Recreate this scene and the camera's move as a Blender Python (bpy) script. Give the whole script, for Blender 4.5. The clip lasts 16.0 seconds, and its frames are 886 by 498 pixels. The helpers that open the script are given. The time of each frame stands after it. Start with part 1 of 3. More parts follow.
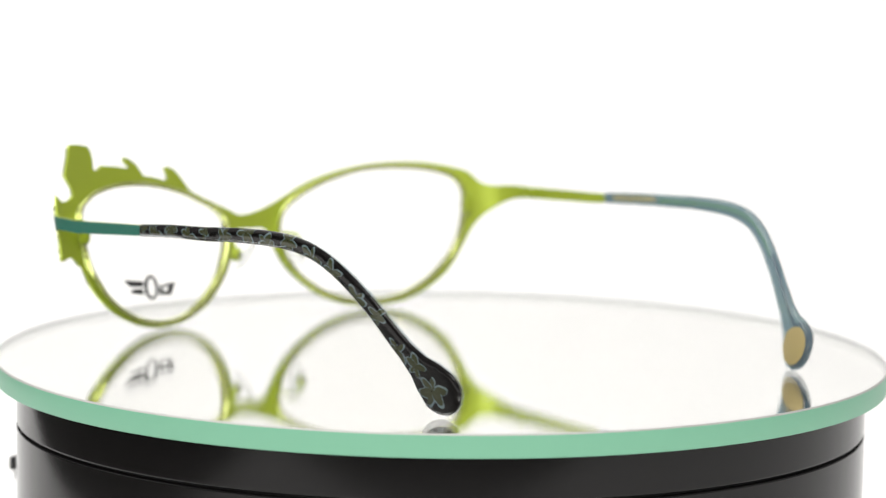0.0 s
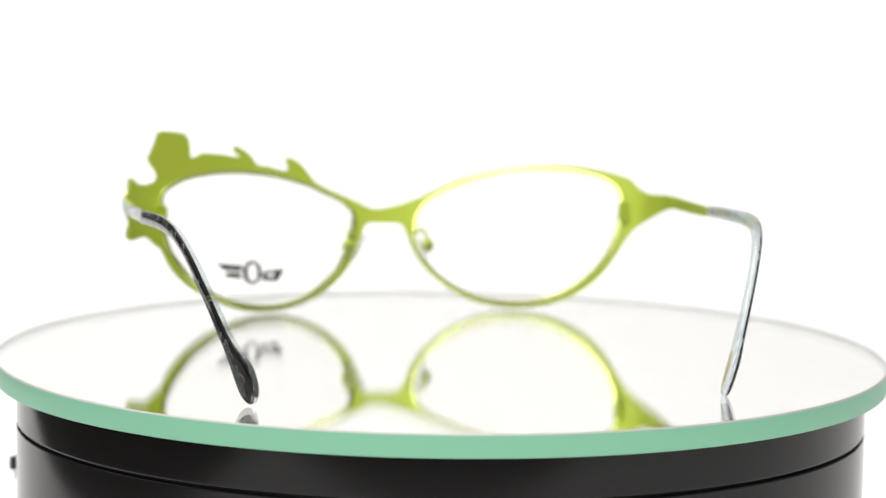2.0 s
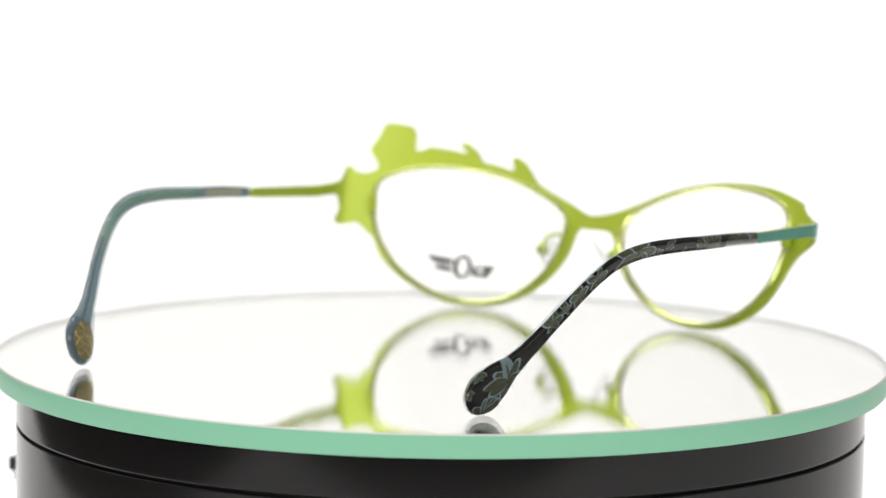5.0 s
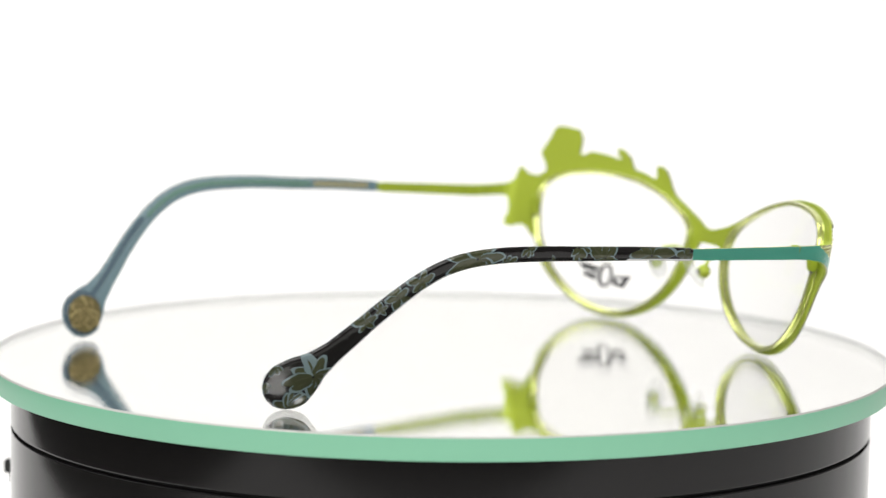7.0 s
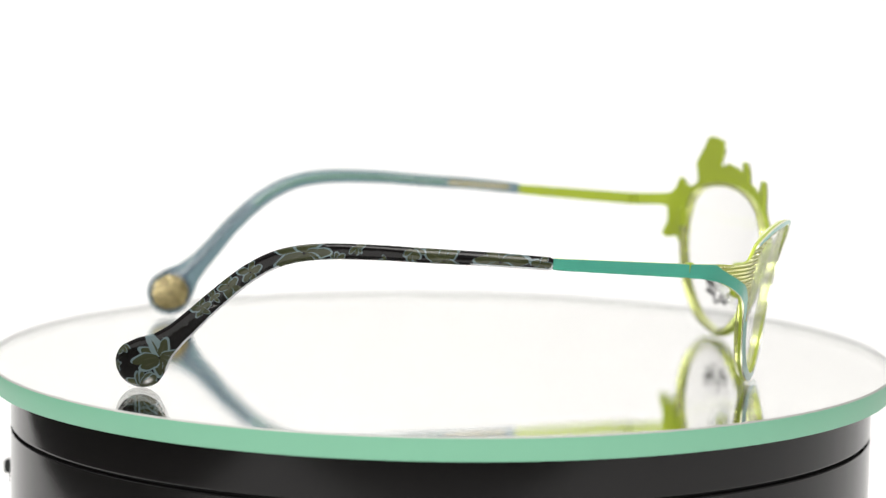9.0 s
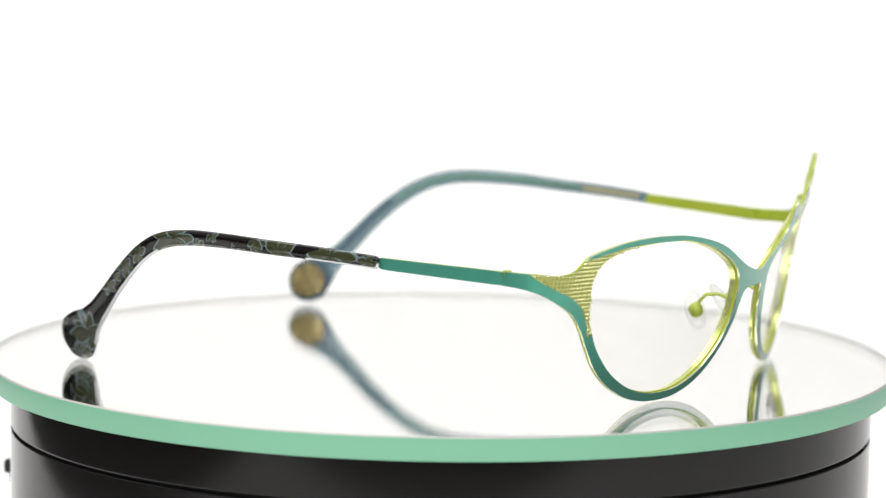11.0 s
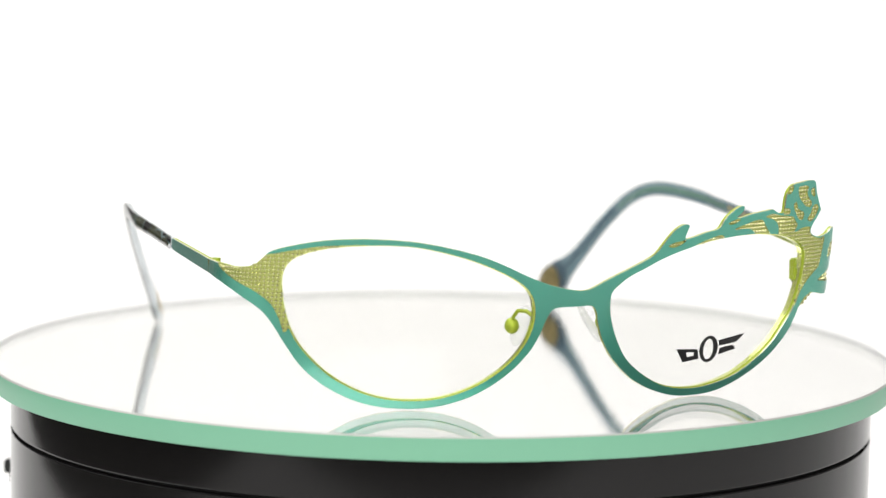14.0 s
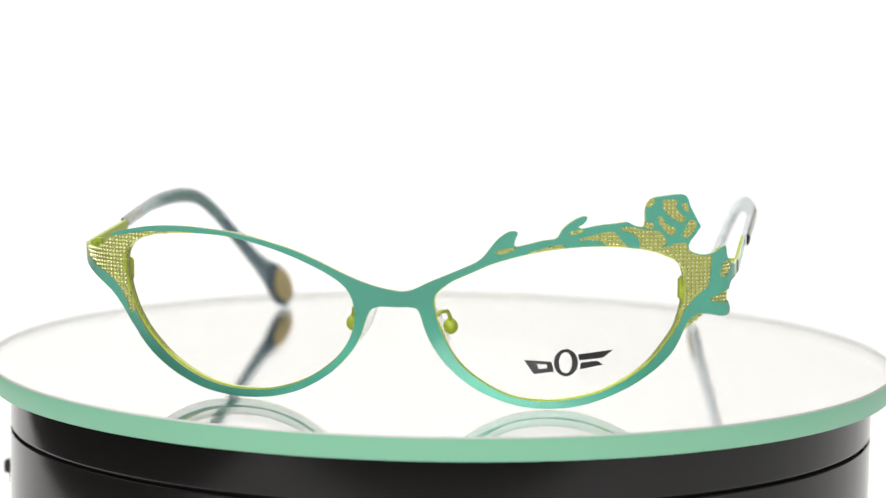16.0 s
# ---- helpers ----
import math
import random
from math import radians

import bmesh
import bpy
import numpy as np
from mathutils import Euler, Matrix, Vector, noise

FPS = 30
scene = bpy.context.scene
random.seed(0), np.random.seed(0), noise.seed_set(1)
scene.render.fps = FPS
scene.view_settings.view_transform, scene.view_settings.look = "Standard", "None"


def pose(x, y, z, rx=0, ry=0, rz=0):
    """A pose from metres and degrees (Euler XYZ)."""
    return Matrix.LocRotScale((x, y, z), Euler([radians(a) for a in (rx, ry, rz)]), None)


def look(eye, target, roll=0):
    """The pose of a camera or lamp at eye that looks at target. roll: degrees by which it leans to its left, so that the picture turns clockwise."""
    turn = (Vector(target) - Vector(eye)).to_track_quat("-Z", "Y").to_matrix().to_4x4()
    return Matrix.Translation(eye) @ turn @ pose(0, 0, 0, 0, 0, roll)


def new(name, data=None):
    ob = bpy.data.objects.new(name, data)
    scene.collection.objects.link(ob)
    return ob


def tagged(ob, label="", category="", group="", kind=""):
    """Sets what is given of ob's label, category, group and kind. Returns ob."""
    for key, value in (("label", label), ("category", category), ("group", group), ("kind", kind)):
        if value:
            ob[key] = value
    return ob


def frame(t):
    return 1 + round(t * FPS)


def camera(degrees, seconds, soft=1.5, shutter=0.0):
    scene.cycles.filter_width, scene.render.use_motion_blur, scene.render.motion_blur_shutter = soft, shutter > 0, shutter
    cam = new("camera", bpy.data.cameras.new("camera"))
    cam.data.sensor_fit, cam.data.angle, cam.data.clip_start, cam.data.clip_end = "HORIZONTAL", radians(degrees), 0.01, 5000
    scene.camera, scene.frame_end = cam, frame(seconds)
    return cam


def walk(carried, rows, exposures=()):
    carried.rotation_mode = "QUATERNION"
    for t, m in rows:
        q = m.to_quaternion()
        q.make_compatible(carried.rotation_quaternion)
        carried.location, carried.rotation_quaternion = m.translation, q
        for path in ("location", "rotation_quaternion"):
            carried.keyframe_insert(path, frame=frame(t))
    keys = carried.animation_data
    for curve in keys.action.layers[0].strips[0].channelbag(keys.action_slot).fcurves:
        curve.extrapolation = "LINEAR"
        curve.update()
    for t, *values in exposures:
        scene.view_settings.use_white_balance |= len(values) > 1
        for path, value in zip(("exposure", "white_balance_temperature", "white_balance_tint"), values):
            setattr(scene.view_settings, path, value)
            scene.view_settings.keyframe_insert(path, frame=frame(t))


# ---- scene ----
from mathutils.geometry import delaunay_2d_cdt

MM = 0.001

# ---------------------------------------------------------------- camera
cam = camera(16.477, 16.0, soft=1.3, shutter=0.3)
cam.data.dof.use_dof = True
cam.data.dof.focus_distance = 0.655
cam.data.dof.aperture_fstop = 14.0
EYE = Vector((0.0, -0.7077, 0.1138))
WAY = Vector((0.0, math.cos(radians(7.18)), -math.sin(radians(7.18))))


def stand(back):
    """The camera on its rail, drawn back by so many millimetres."""
    eye = EYE - WAY * back * MM
    return look(eye, eye + WAY, 0.845)


walk(cam, [(0.0, stand(9.6)), (2.0, stand(9.6)), (3.2, stand(12.0)), (3.7, stand(12.0)), (4.2, stand(9.0)),
           (6.3, stand(8.6)), (6.8, stand(0.3)), (7.5, stand(0.0)), (9.0, stand(0.0)), (12.0, stand(0.0)), (16.0, stand(0.0))])

# ---------------------------------------------------------------- light
world = bpy.data.worlds.new("studio_world")
scene.world = world
world.use_nodes = True
world.node_tree.nodes["Background"].inputs[0].default_value = (1.0, 0.985, 0.97, 1)
world.node_tree.nodes["Background"].inputs[1].default_value = 0.24
scene.view_settings.exposure = 0.0


def softbox(name, eye, target, w, h, watts, colour=(1, 0.985, 0.96)):
    data = bpy.data.lights.new(name, "AREA")
    data.shape, data.size, data.size_y, data.energy, data.color = "RECTANGLE", w, h, watts, colour
    ob = new(name, data)
    ob.matrix_world = look(eye, target)
    return ob


softbox("softbox_top", (-0.5, 0.35, 1.0), (-0.15, 0.75, 0.05), 0.9, 0.9, 7.6)
softbox("softbox_front", (-0.05, -1.2, 0.70), (0, 0, 0.02), 0.95, 0.75, 11.5)
softbox("softbox_side", (-1.0, -0.1, 0.45), (0, 0, 0.0), 0.6, 0.7, 0.5)
softbox("softbox_side", (1.0, 0.0, 0.45), (0, 0, 0.0), 0.6, 0.7, 0.3)


def bulb_lamp(name, eye, target, across, watts):
    ob = softbox(name, eye, target, across, across, watts, (1, 0.98, 0.95))
    ob.data.shape = "DISK"


bulb_lamp("round_lamp", (0.42, -0.62, 0.85), (0, 0, 0.02), 0.09, 0.6)
bulb_lamp("round_lamp", (-0.48, -0.55, 0.80), (0, 0, 0.02), 0.09, 0.6)
bulb_lamp("round_lamp", (0.10, 0.30, 1.05), (0, 0, 0.02), 0.09, 0.6)


# ---------------------------------------------------------------- materials
def material(name, colour, rough=0.5, metal=0.0, vary=0.08, size=400.0, bump=0.0, coat=0.0, spec=0.5):
    m = bpy.data.materials.new(name)
    m.use_nodes = True
    nt = m.node_tree
    b = nt.nodes["Principled BSDF"]
    tc = nt.nodes.new("ShaderNodeTexCoord")
    n1 = nt.nodes.new("ShaderNodeTexNoise")
    n1.inputs["Scale"].default_value, n1.inputs["Detail"].default_value = size, 4
    n2 = nt.nodes.new("ShaderNodeTexNoise")
    n2.inputs["Scale"].default_value, n2.inputs["Detail"].default_value = size * 9, 2
    mix = nt.nodes.new("ShaderNodeMath")
    mix.operation = "ADD"
    nt.links.new(tc.outputs["Object"], n1.inputs["Vector"])
    nt.links.new(tc.outputs["Object"], n2.inputs["Vector"])
    nt.links.new(n1.outputs["Fac"], mix.inputs[0])
    nt.links.new(n2.outputs["Fac"], mix.inputs[1])
    ramp = nt.nodes.new("ShaderNodeValToRGB")
    ramp.color_ramp.elements[0].position, ramp.color_ramp.elements[1].position = 0.3, 0.75
    half = nt.nodes.new("ShaderNodeMath")
    half.operation = "MULTIPLY"
    half.inputs[1].default_value = 0.24
    nt.links.new(mix.outputs[0], half.inputs[0])
    nt.links.new(half.outputs[0], ramp.inputs["Fac"])
    ramp.color_ramp.elements[0].color = (*[c * (1 - vary) for c in colour], 1)
    ramp.color_ramp.elements[1].color = (*[min(1, c * (1 + vary)) for c in colour], 1)
    nt.links.new(ramp.outputs["Color"], b.inputs["Base Color"])
    b.inputs["Roughness"].default_value, b.inputs["Metallic"].default_value = rough, metal
    b.inputs["Coat Weight"].default_value, b.inputs["Coat Roughness"].default_value = coat, 0.05 + 0.2 * metal
    b.inputs["Specular IOR Level"].default_value = spec
    if bump:
        bp = nt.nodes.new("ShaderNodeBump")
        bp.inputs["Strength"].default_value, bp.inputs["Distance"].default_value = bump, 0.0001
        nt.links.new(n2.outputs["Fac"], bp.inputs["Height"])
        nt.links.new(bp.outputs["Normal"], b.inputs["Normal"])
    return m


TEAL = material("teal_lacquered_metal", (0.125, 0.66, 0.475), 0.32, 0.9, 0.42, 1100, 0.6, 0.9)
LIME = material("lime_lacquered_metal", (0.56, 0.69, 0.06), 0.5, 0.4, 0.14, 500, 0.15, 0.12)
LIME_RIM = material("polished_lime_metal", (0.78, 0.84, 0.28), 0.27, 0.85, 0.08, 300, 0.05, 0.8)
BARE = material("bare_cut_metal_edge", (0.78, 0.80, 0.58), 0.25, 0.9, 0.1, 500, 0.1)
ETCHED = material("etched_floor_metal", (0.62, 0.67, 0.20), 0.4, 0.7, 0.2, 900, 0.3)
LATTICE = material("lime_etched_metal", (0.80, 0.82, 0.44), 0.22, 0.85, 0.18, 700, 0.2, 0.8)
DARK = material("black_acetate", (0.010, 0.008, 0.0075), 0.1, 0.0, 0.5, 120, 0.0, 0.0, 0.4)
VEIN = material("pale_olive_acetate", (0.10, 0.11, 0.05), 0.14, 0.0, 0.5, 900, 0.0, 0.15)
PETAL = material("pale_blue_acetate", (0.32, 0.45, 0.47), 0.14, 0.0, 0.55, 700, 0.0, 0.15)
OLIVE = material("olive_acetate", (0.07, 0.08, 0.03), 0.14, 0.0, 0.45, 350, 0.0, 0.15)
BLUE = material("smoky_blue_acetate", (0.30, 0.47, 0.53), 0.10, 0.0, 0.35, 90, 0.0, 0.7)
CLEAR_EDGE = material("clear_acetate_edge", (0.80, 0.82, 0.84), 0.1, 0.0, 0.1, 300, 0.0, 0.6)
NAVY = material("navy_acetate_layer", (0.085, 0.17, 0.25), 0.12, 0.0, 0.4, 150, 0.0, 0.5)
# pale colour for the highlight drawn along the temple tips
GLINT_PAINT = material("pale_painted_glint", (0.60, 0.74, 0.76), 0.12, 0.0, 0.2, 200, 0.0, 0.5)
CORE = material("green_core_seen_through_acetate", (0.27, 0.56, 0.38), 0.14, 0.2, 0.25, 120, 0.0, 0.6)
OLD_GOLD = material("dull_gold_foil", (0.25, 0.20, 0.08), 0.3, 0.3, 0.15, 500, 0.2)
GOLD = material("pale_gold_foil", (0.66, 0.53, 0.24), 0.3, 0.3, 0.12, 500, 0.2)
STEEL = material("steel_screw", (0.6, 0.6, 0.55), 0.25, 1.0, 0.05, 500)
INK = material("black_print", (0.012, 0.012, 0.013), 0.4, 0.0, 0.1, 400)
GREEN_GLASS = material("green_ground_glass_edge", (0.22, 0.53, 0.35), 0.42, 0.0, 0.05, 60, 0.1)
CHAMFER = material("grey_ground_chamfer", (0.66, 0.66, 0.63), 0.45, 0.2, 0.05, 200)
# light coming through the glass edge, put into a pale colour
LIT_EDGE = material("painted_lit_glass_edge", (0.88, 0.92, 0.89), 0.5, 0.0, 0.03, 60)
BLACK = material("glossy_black_plastic", (0.009, 0.0083, 0.0083), 0.10, 0.0, 0.25, 30, 0.0, 0.0, 0.3)
DESK = material("dark_table", (0.035, 0.032, 0.031), 0.6, 0.0, 0.2, 8)
RUBBER = material("black_rubber", (0.02, 0.02, 0.02), 0.6, 0.0, 0.2, 200)


def mirror_material():
    m = bpy.data.materials.new("front_silvered_mirror")
    m.use_nodes = True
    b = m.node_tree.nodes["Principled BSDF"]
    b.inputs["Base Color"].default_value = (0.985, 0.988, 0.968, 1)
    b.inputs["Metallic"].default_value, b.inputs["Roughness"].default_value = 1.0, 0.012
    return m


def clear_material(name, tint, ior, rough=0.0, sheen=0.006):
    m = bpy.data.materials.new(name)
    m.use_nodes = True
    nt = m.node_tree
    nt.nodes.remove(nt.nodes["Principled BSDF"])
    out = nt.nodes["Material Output"]
    tr = nt.nodes.new("ShaderNodeBsdfTransparent")
    tr.inputs["Color"].default_value = (*tint, 1)
    gl = nt.nodes.new("ShaderNodeBsdfGlossy")
    gl.inputs["Roughness"].default_value = rough
    fr = nt.nodes.new("ShaderNodeLayerWeight")
    fr.inputs["Blend"].default_value = ior
    pw = nt.nodes.new("ShaderNodeMath")
    pw.operation = "POWER"
    pw.inputs[1].default_value = 4.0
    nt.links.new(fr.outputs["Facing"], pw.inputs[0])
    ad = nt.nodes.new("ShaderNodeMath")
    ad.operation = "MULTIPLY_ADD"
    ad.inputs[1].default_value, ad.inputs[2].default_value = 0.4, sheen
    nt.links.new(pw.outputs[0], ad.inputs[0])
    mix = nt.nodes.new("ShaderNodeMixShader")
    nt.links.new(ad.outputs[0], mix.inputs[0])
    nt.links.new(tr.outputs[0], mix.inputs[1])
    nt.links.new(gl.outputs[0], mix.inputs[2])
    nt.links.new(mix.outputs[0], out.inputs["Surface"])
    return m


def glass_material():
    m = bpy.data.materials.new("mirror_glass")
    m.use_nodes = True
    b = m.node_tree.nodes["Principled BSDF"]
    b.inputs["Base Color"].default_value = (1.0, 1.0, 1.0, 1)
    b.inputs["Transmission Weight"].default_value, b.inputs["Roughness"].default_value, b.inputs["IOR"].default_value = 1.0, 0.0, 1.5
    return m


GLASS = glass_material()
MIRROR = mirror_material()
LENS = clear_material("clear_demo_lens", (0.985, 0.985, 0.98), 0.5)


def milky_material(name, colour, cloud, milk):
    """Clear plastic with a little milk in it."""
    m = clear_material(name, colour, 0.6, 0.05, 0.045)
    nt = m.node_tree
    out = nt.nodes["Material Output"]
    clear = out.inputs["Surface"].links[0].from_socket
    b = nt.nodes.new("ShaderNodeBsdfPrincipled")
    b.inputs["Base Color"].default_value = (*milk, 1)
    b.inputs["Roughness"].default_value = 0.12
    mix = nt.nodes.new("ShaderNodeMixShader")
    mix.inputs[0].default_value = cloud
    nt.links.new(clear, mix.inputs[1])
    nt.links.new(b.outputs[0], mix.inputs[2])
    nt.links.new(mix.outputs[0], out.inputs["Surface"])
    return m


SILICONE = milky_material("clear_silicone", (0.985, 0.99, 0.985), 0.15, (0.93, 0.94, 0.93))
SMOKE = milky_material("smoky_clear_acetate", (0.94, 0.965, 0.975), 0.12, (0.50, 0.66, 0.72))


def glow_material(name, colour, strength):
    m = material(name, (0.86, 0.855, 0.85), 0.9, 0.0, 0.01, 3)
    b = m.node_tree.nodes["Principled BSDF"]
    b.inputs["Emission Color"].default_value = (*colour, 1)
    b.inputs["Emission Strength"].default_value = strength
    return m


# added emission stands in for much of the light on the paper
GLOW_PAPER = glow_material("glowing_white_paper", (1.0, 0.985, 0.970), 0.38)


# ---------------------------------------------------------------- mesh helpers
def part(name, bm, mat, parent=None, label="", smooth=False):
    me = bpy.data.meshes.new(name)
    bmesh.ops.recalc_face_normals(bm, faces=bm.faces)
    bm.to_mesh(me)
    bm.free()
    for m in mat if isinstance(mat, (list, tuple)) else [mat]:
        me.materials.append(m)
    if smooth:
        me.shade_smooth()
        me.set_sharp_from_angle(angle=radians(38))
    ob = new(name, me)
    ob.parent = parent
    return tagged(ob, label)


def spline(pts, step=0.7, closed=True):
    """A smooth curve through the points; a point given twice stays a corner."""
    out, n = [], len(pts)
    P = [Vector(p) for p in pts]
    for i in range(n if closed else n - 1):
        p1, p2 = P[i], P[(i + 1) % n]
        if (p2 - p1).length < 1e-6:
            continue
        p0 = P[i - 1] if closed or i else p1
        p3 = P[(i + 2) % n] if closed or i + 2 < n else p2
        k = max(1, round((p2 - p1).length / step))
        d = (p2 - p1).length
        m1 = (p2 - p0) * (d / max(d, (p1 - p0).length + d)) if (p1 - p0).length > 1e-6 else p2 - p1
        m2 = (p3 - p1) * (d / max(d, (p3 - p2).length + d)) if (p3 - p2).length > 1e-6 else p2 - p1
        for j in range(k):
            u = j / k
            out.append(p1 * (2 * u**3 - 3 * u**2 + 1) + m1 * (u**3 - 2 * u**2 + u) + p2 * (3 * u**2 - 2 * u**3) + m2 * (u**3 - u**2))
    if not closed:
        out.append(P[-1])
    return [(v[0], v[1]) for v in out]


def inside(poly, x, y):
    hit, n = False, len(poly)
    for i in range(n):
        (x0, y0), (x1, y1) = poly[i - 1], poly[i]
        if (y0 > y) != (y1 > y) and x < (x1 - x0) * (y - y0) / (y1 - y0) + x0:
            hit = not hit
    return hit


def within(poly, pts):
    """For many points at once: which lie inside the outline."""
    P, Q = np.array(poly, float), np.array(pts, float).reshape(-1, 2)
    x0, y0 = np.roll(P, 1, axis=0).T
    x1, y1 = P.T
    dy = np.where(y1 == y0, 1e-12, y1 - y0)
    out = np.zeros(len(Q), bool)
    for a in range(0, len(Q), 2000):
        x, y = Q[a:a + 2000, 0:1], Q[a:a + 2000, 1:2]
        out[a:a + 2000] = (((y0 > y) != (y1 > y)) & (x < (x1 - x0) * (y - y0) / dy + x0)).sum(1) % 2 == 1
    return out


def fill(loops, grid=1.6, extra=()):
    """Triangles over all the loops' plane, with their edges in it: points and index triples."""
    pts, edges = [], []
    for lp in loops:
        a = len(pts)
        pts += [Vector(p) for p in lp]
        edges += [(a + i, a + (i + 1) % len(lp)) for i in range(len(lp))]
    main = loops[0]
    xs, ys = [p[0] for p in main], [p[1] for p in main]
    raster = [(x, y) for x in np.arange(min(xs) + grid * 0.37, max(xs), grid) for y in np.arange(min(ys) + grid * 0.41, max(ys), grid)]
    if raster:
        pts += [Vector(p) for p, ok in zip(raster, within(main, raster)) if ok]
    pts += [Vector(p) for p in extra]
    v, _, f, *_ = delaunay_2d_cdt(pts, edges, [], 0, 1e-4)
    return [(p[0], p[1]) for p in v], [tuple(t) for t in f]


def slab(points, tris, place, lo, hi, rim=0):
    """A closed sheet over the triangles; place(a, b, h) gives the point at height h; rim: the material of its cut edge."""
    bm = bmesh.new()
    top, bot = {}, {}
    count = {}
    for t in tris:
        for i in range(3):
            e = (t[i], t[(i + 1) % 3])
            count[e] = count.get(e, 0) + 1
    for t in tris:
        for i in t:
            if i not in top:
                top[i] = bm.verts.new(Vector(place(*points[i], hi)) * MM)
                bot[i] = bm.verts.new(Vector(place(*points[i], lo)) * MM)
    for t in tris:
        bm.faces.new([top[i] for i in t])
        bm.faces.new([bot[i] for i in reversed(t)])
    for a, b in count:
        if (b, a) not in count:
            bm.faces.new((top[b], top[a], bot[a], bot[b])).material_index = rim
    return bm


def centre(points, t):
    return sum(points[i][0] for i in t) / 3, sum(points[i][1] for i in t) / 3


def lathe(profile, n=160):
    """A body turned about z from (radius, height) pairs in mm; radius 0 closes it."""
    bm = bmesh.new()
    rings = []
    for r, z in profile:
        if r <= 0:
            rings.append([bm.verts.new((0, 0, z * MM))])
        else:
            rings.append([bm.verts.new((r * MM * math.cos(2 * math.pi * i / n), r * MM * math.sin(2 * math.pi * i / n), z * MM)) for i in range(n)])
    for a, b in zip(rings, rings[1:]):
        for i in range(n):
            j = (i + 1) % n
            if len(a) == 1:
                bm.faces.new((a[0], b[i], b[j]))
            elif len(b) == 1:
                bm.faces.new((a[i], b[0], a[j]))
            else:
                bm.faces.new((a[i], b[i], b[j], a[j]))
    return bm


def tube(path, radius, n=10):
    """A round rod along 3D points in mm, its ends closed."""
    bm = bmesh.new()
    rings = []
    P = [Vector(p) for p in path]
    for i, p in enumerate(P):
        d = (P[min(i + 1, len(P) - 1)] - P[max(i - 1, 0)]).normalized()
        a = d.cross(Vector((0.3, 0.2, 1))).normalized()
        b = d.cross(a)
        rings.append([bm.verts.new((p + (a * math.cos(2 * math.pi * k / n) + b * math.sin(2 * math.pi * k / n)) * radius) * MM) for k in range(n)])
    for r, q in zip(rings, rings[1:]):
        for k in range(n):
            bm.faces.new((r[k], r[(k + 1) % n], q[(k + 1) % n], q[k]))
    bm.faces.new(rings[0])
    bm.faces.new(rings[-1])
    return bm


def block(cx, cy, cz, sx, sy, sz, bevel=0.2, turn=0.0):
    bm = bmesh.new()
    bmesh.ops.create_cube(bm, size=1.0, matrix=pose(cx * MM, cy * MM, cz * MM, 0, 0, turn) @ Matrix.Diagonal((sx * MM, sy * MM, sz * MM, 1)))
    bmesh.ops.bevel(bm, geom=bm.edges[:], offset=bevel * MM, segments=2, affect="EDGES")
    return bm


# ---------------------------------------------------------------- the set
def build_backdrop():
    bm = bmesh.new()
    # a paper sweep: table top, a round bend, and the wall behind
    prof = [(-0.60, -0.125), (-0.2, -0.125), (0.9, -0.125)]
    prof += [(0.9 + 0.5 * math.sin(a), -0.125 + 0.5 - 0.5 * math.cos(a)) for a in [radians(10 * k) for k in range(1, 10)]]
    prof += [(1.4, 1.2), (1.4, 2.2)]
    rows = [[bm.verts.new((x, y, z)) for y, z in prof] for x in (-0.52, -0.26, 0.0, 0.3, 0.6, 0.9)]
    for a, b in zip(rows, rows[1:]):
        for i in range(len(prof) - 1):
            bm.faces.new((a[i], b[i], b[i + 1], a[i + 1]))
    ob = part("backdrop", bm, GLOW_PAPER, None, "seamless white paper sweep behind and under the turntable, with an added glow", True)
    tagged(ob, "", "backdrop", "", "structure")


def build_room():
    table = bmesh.new()
    bmesh.ops.create_cube(table, size=1.0, matrix=pose(0, -0.1, -0.155) @ Matrix.Diagonal((4.2, 4.2, 0.05, 1)))
    tagged(part("table_top", table, DESK, None, "dark grey work table under the paper sweep"), "", "table", "", "structure")


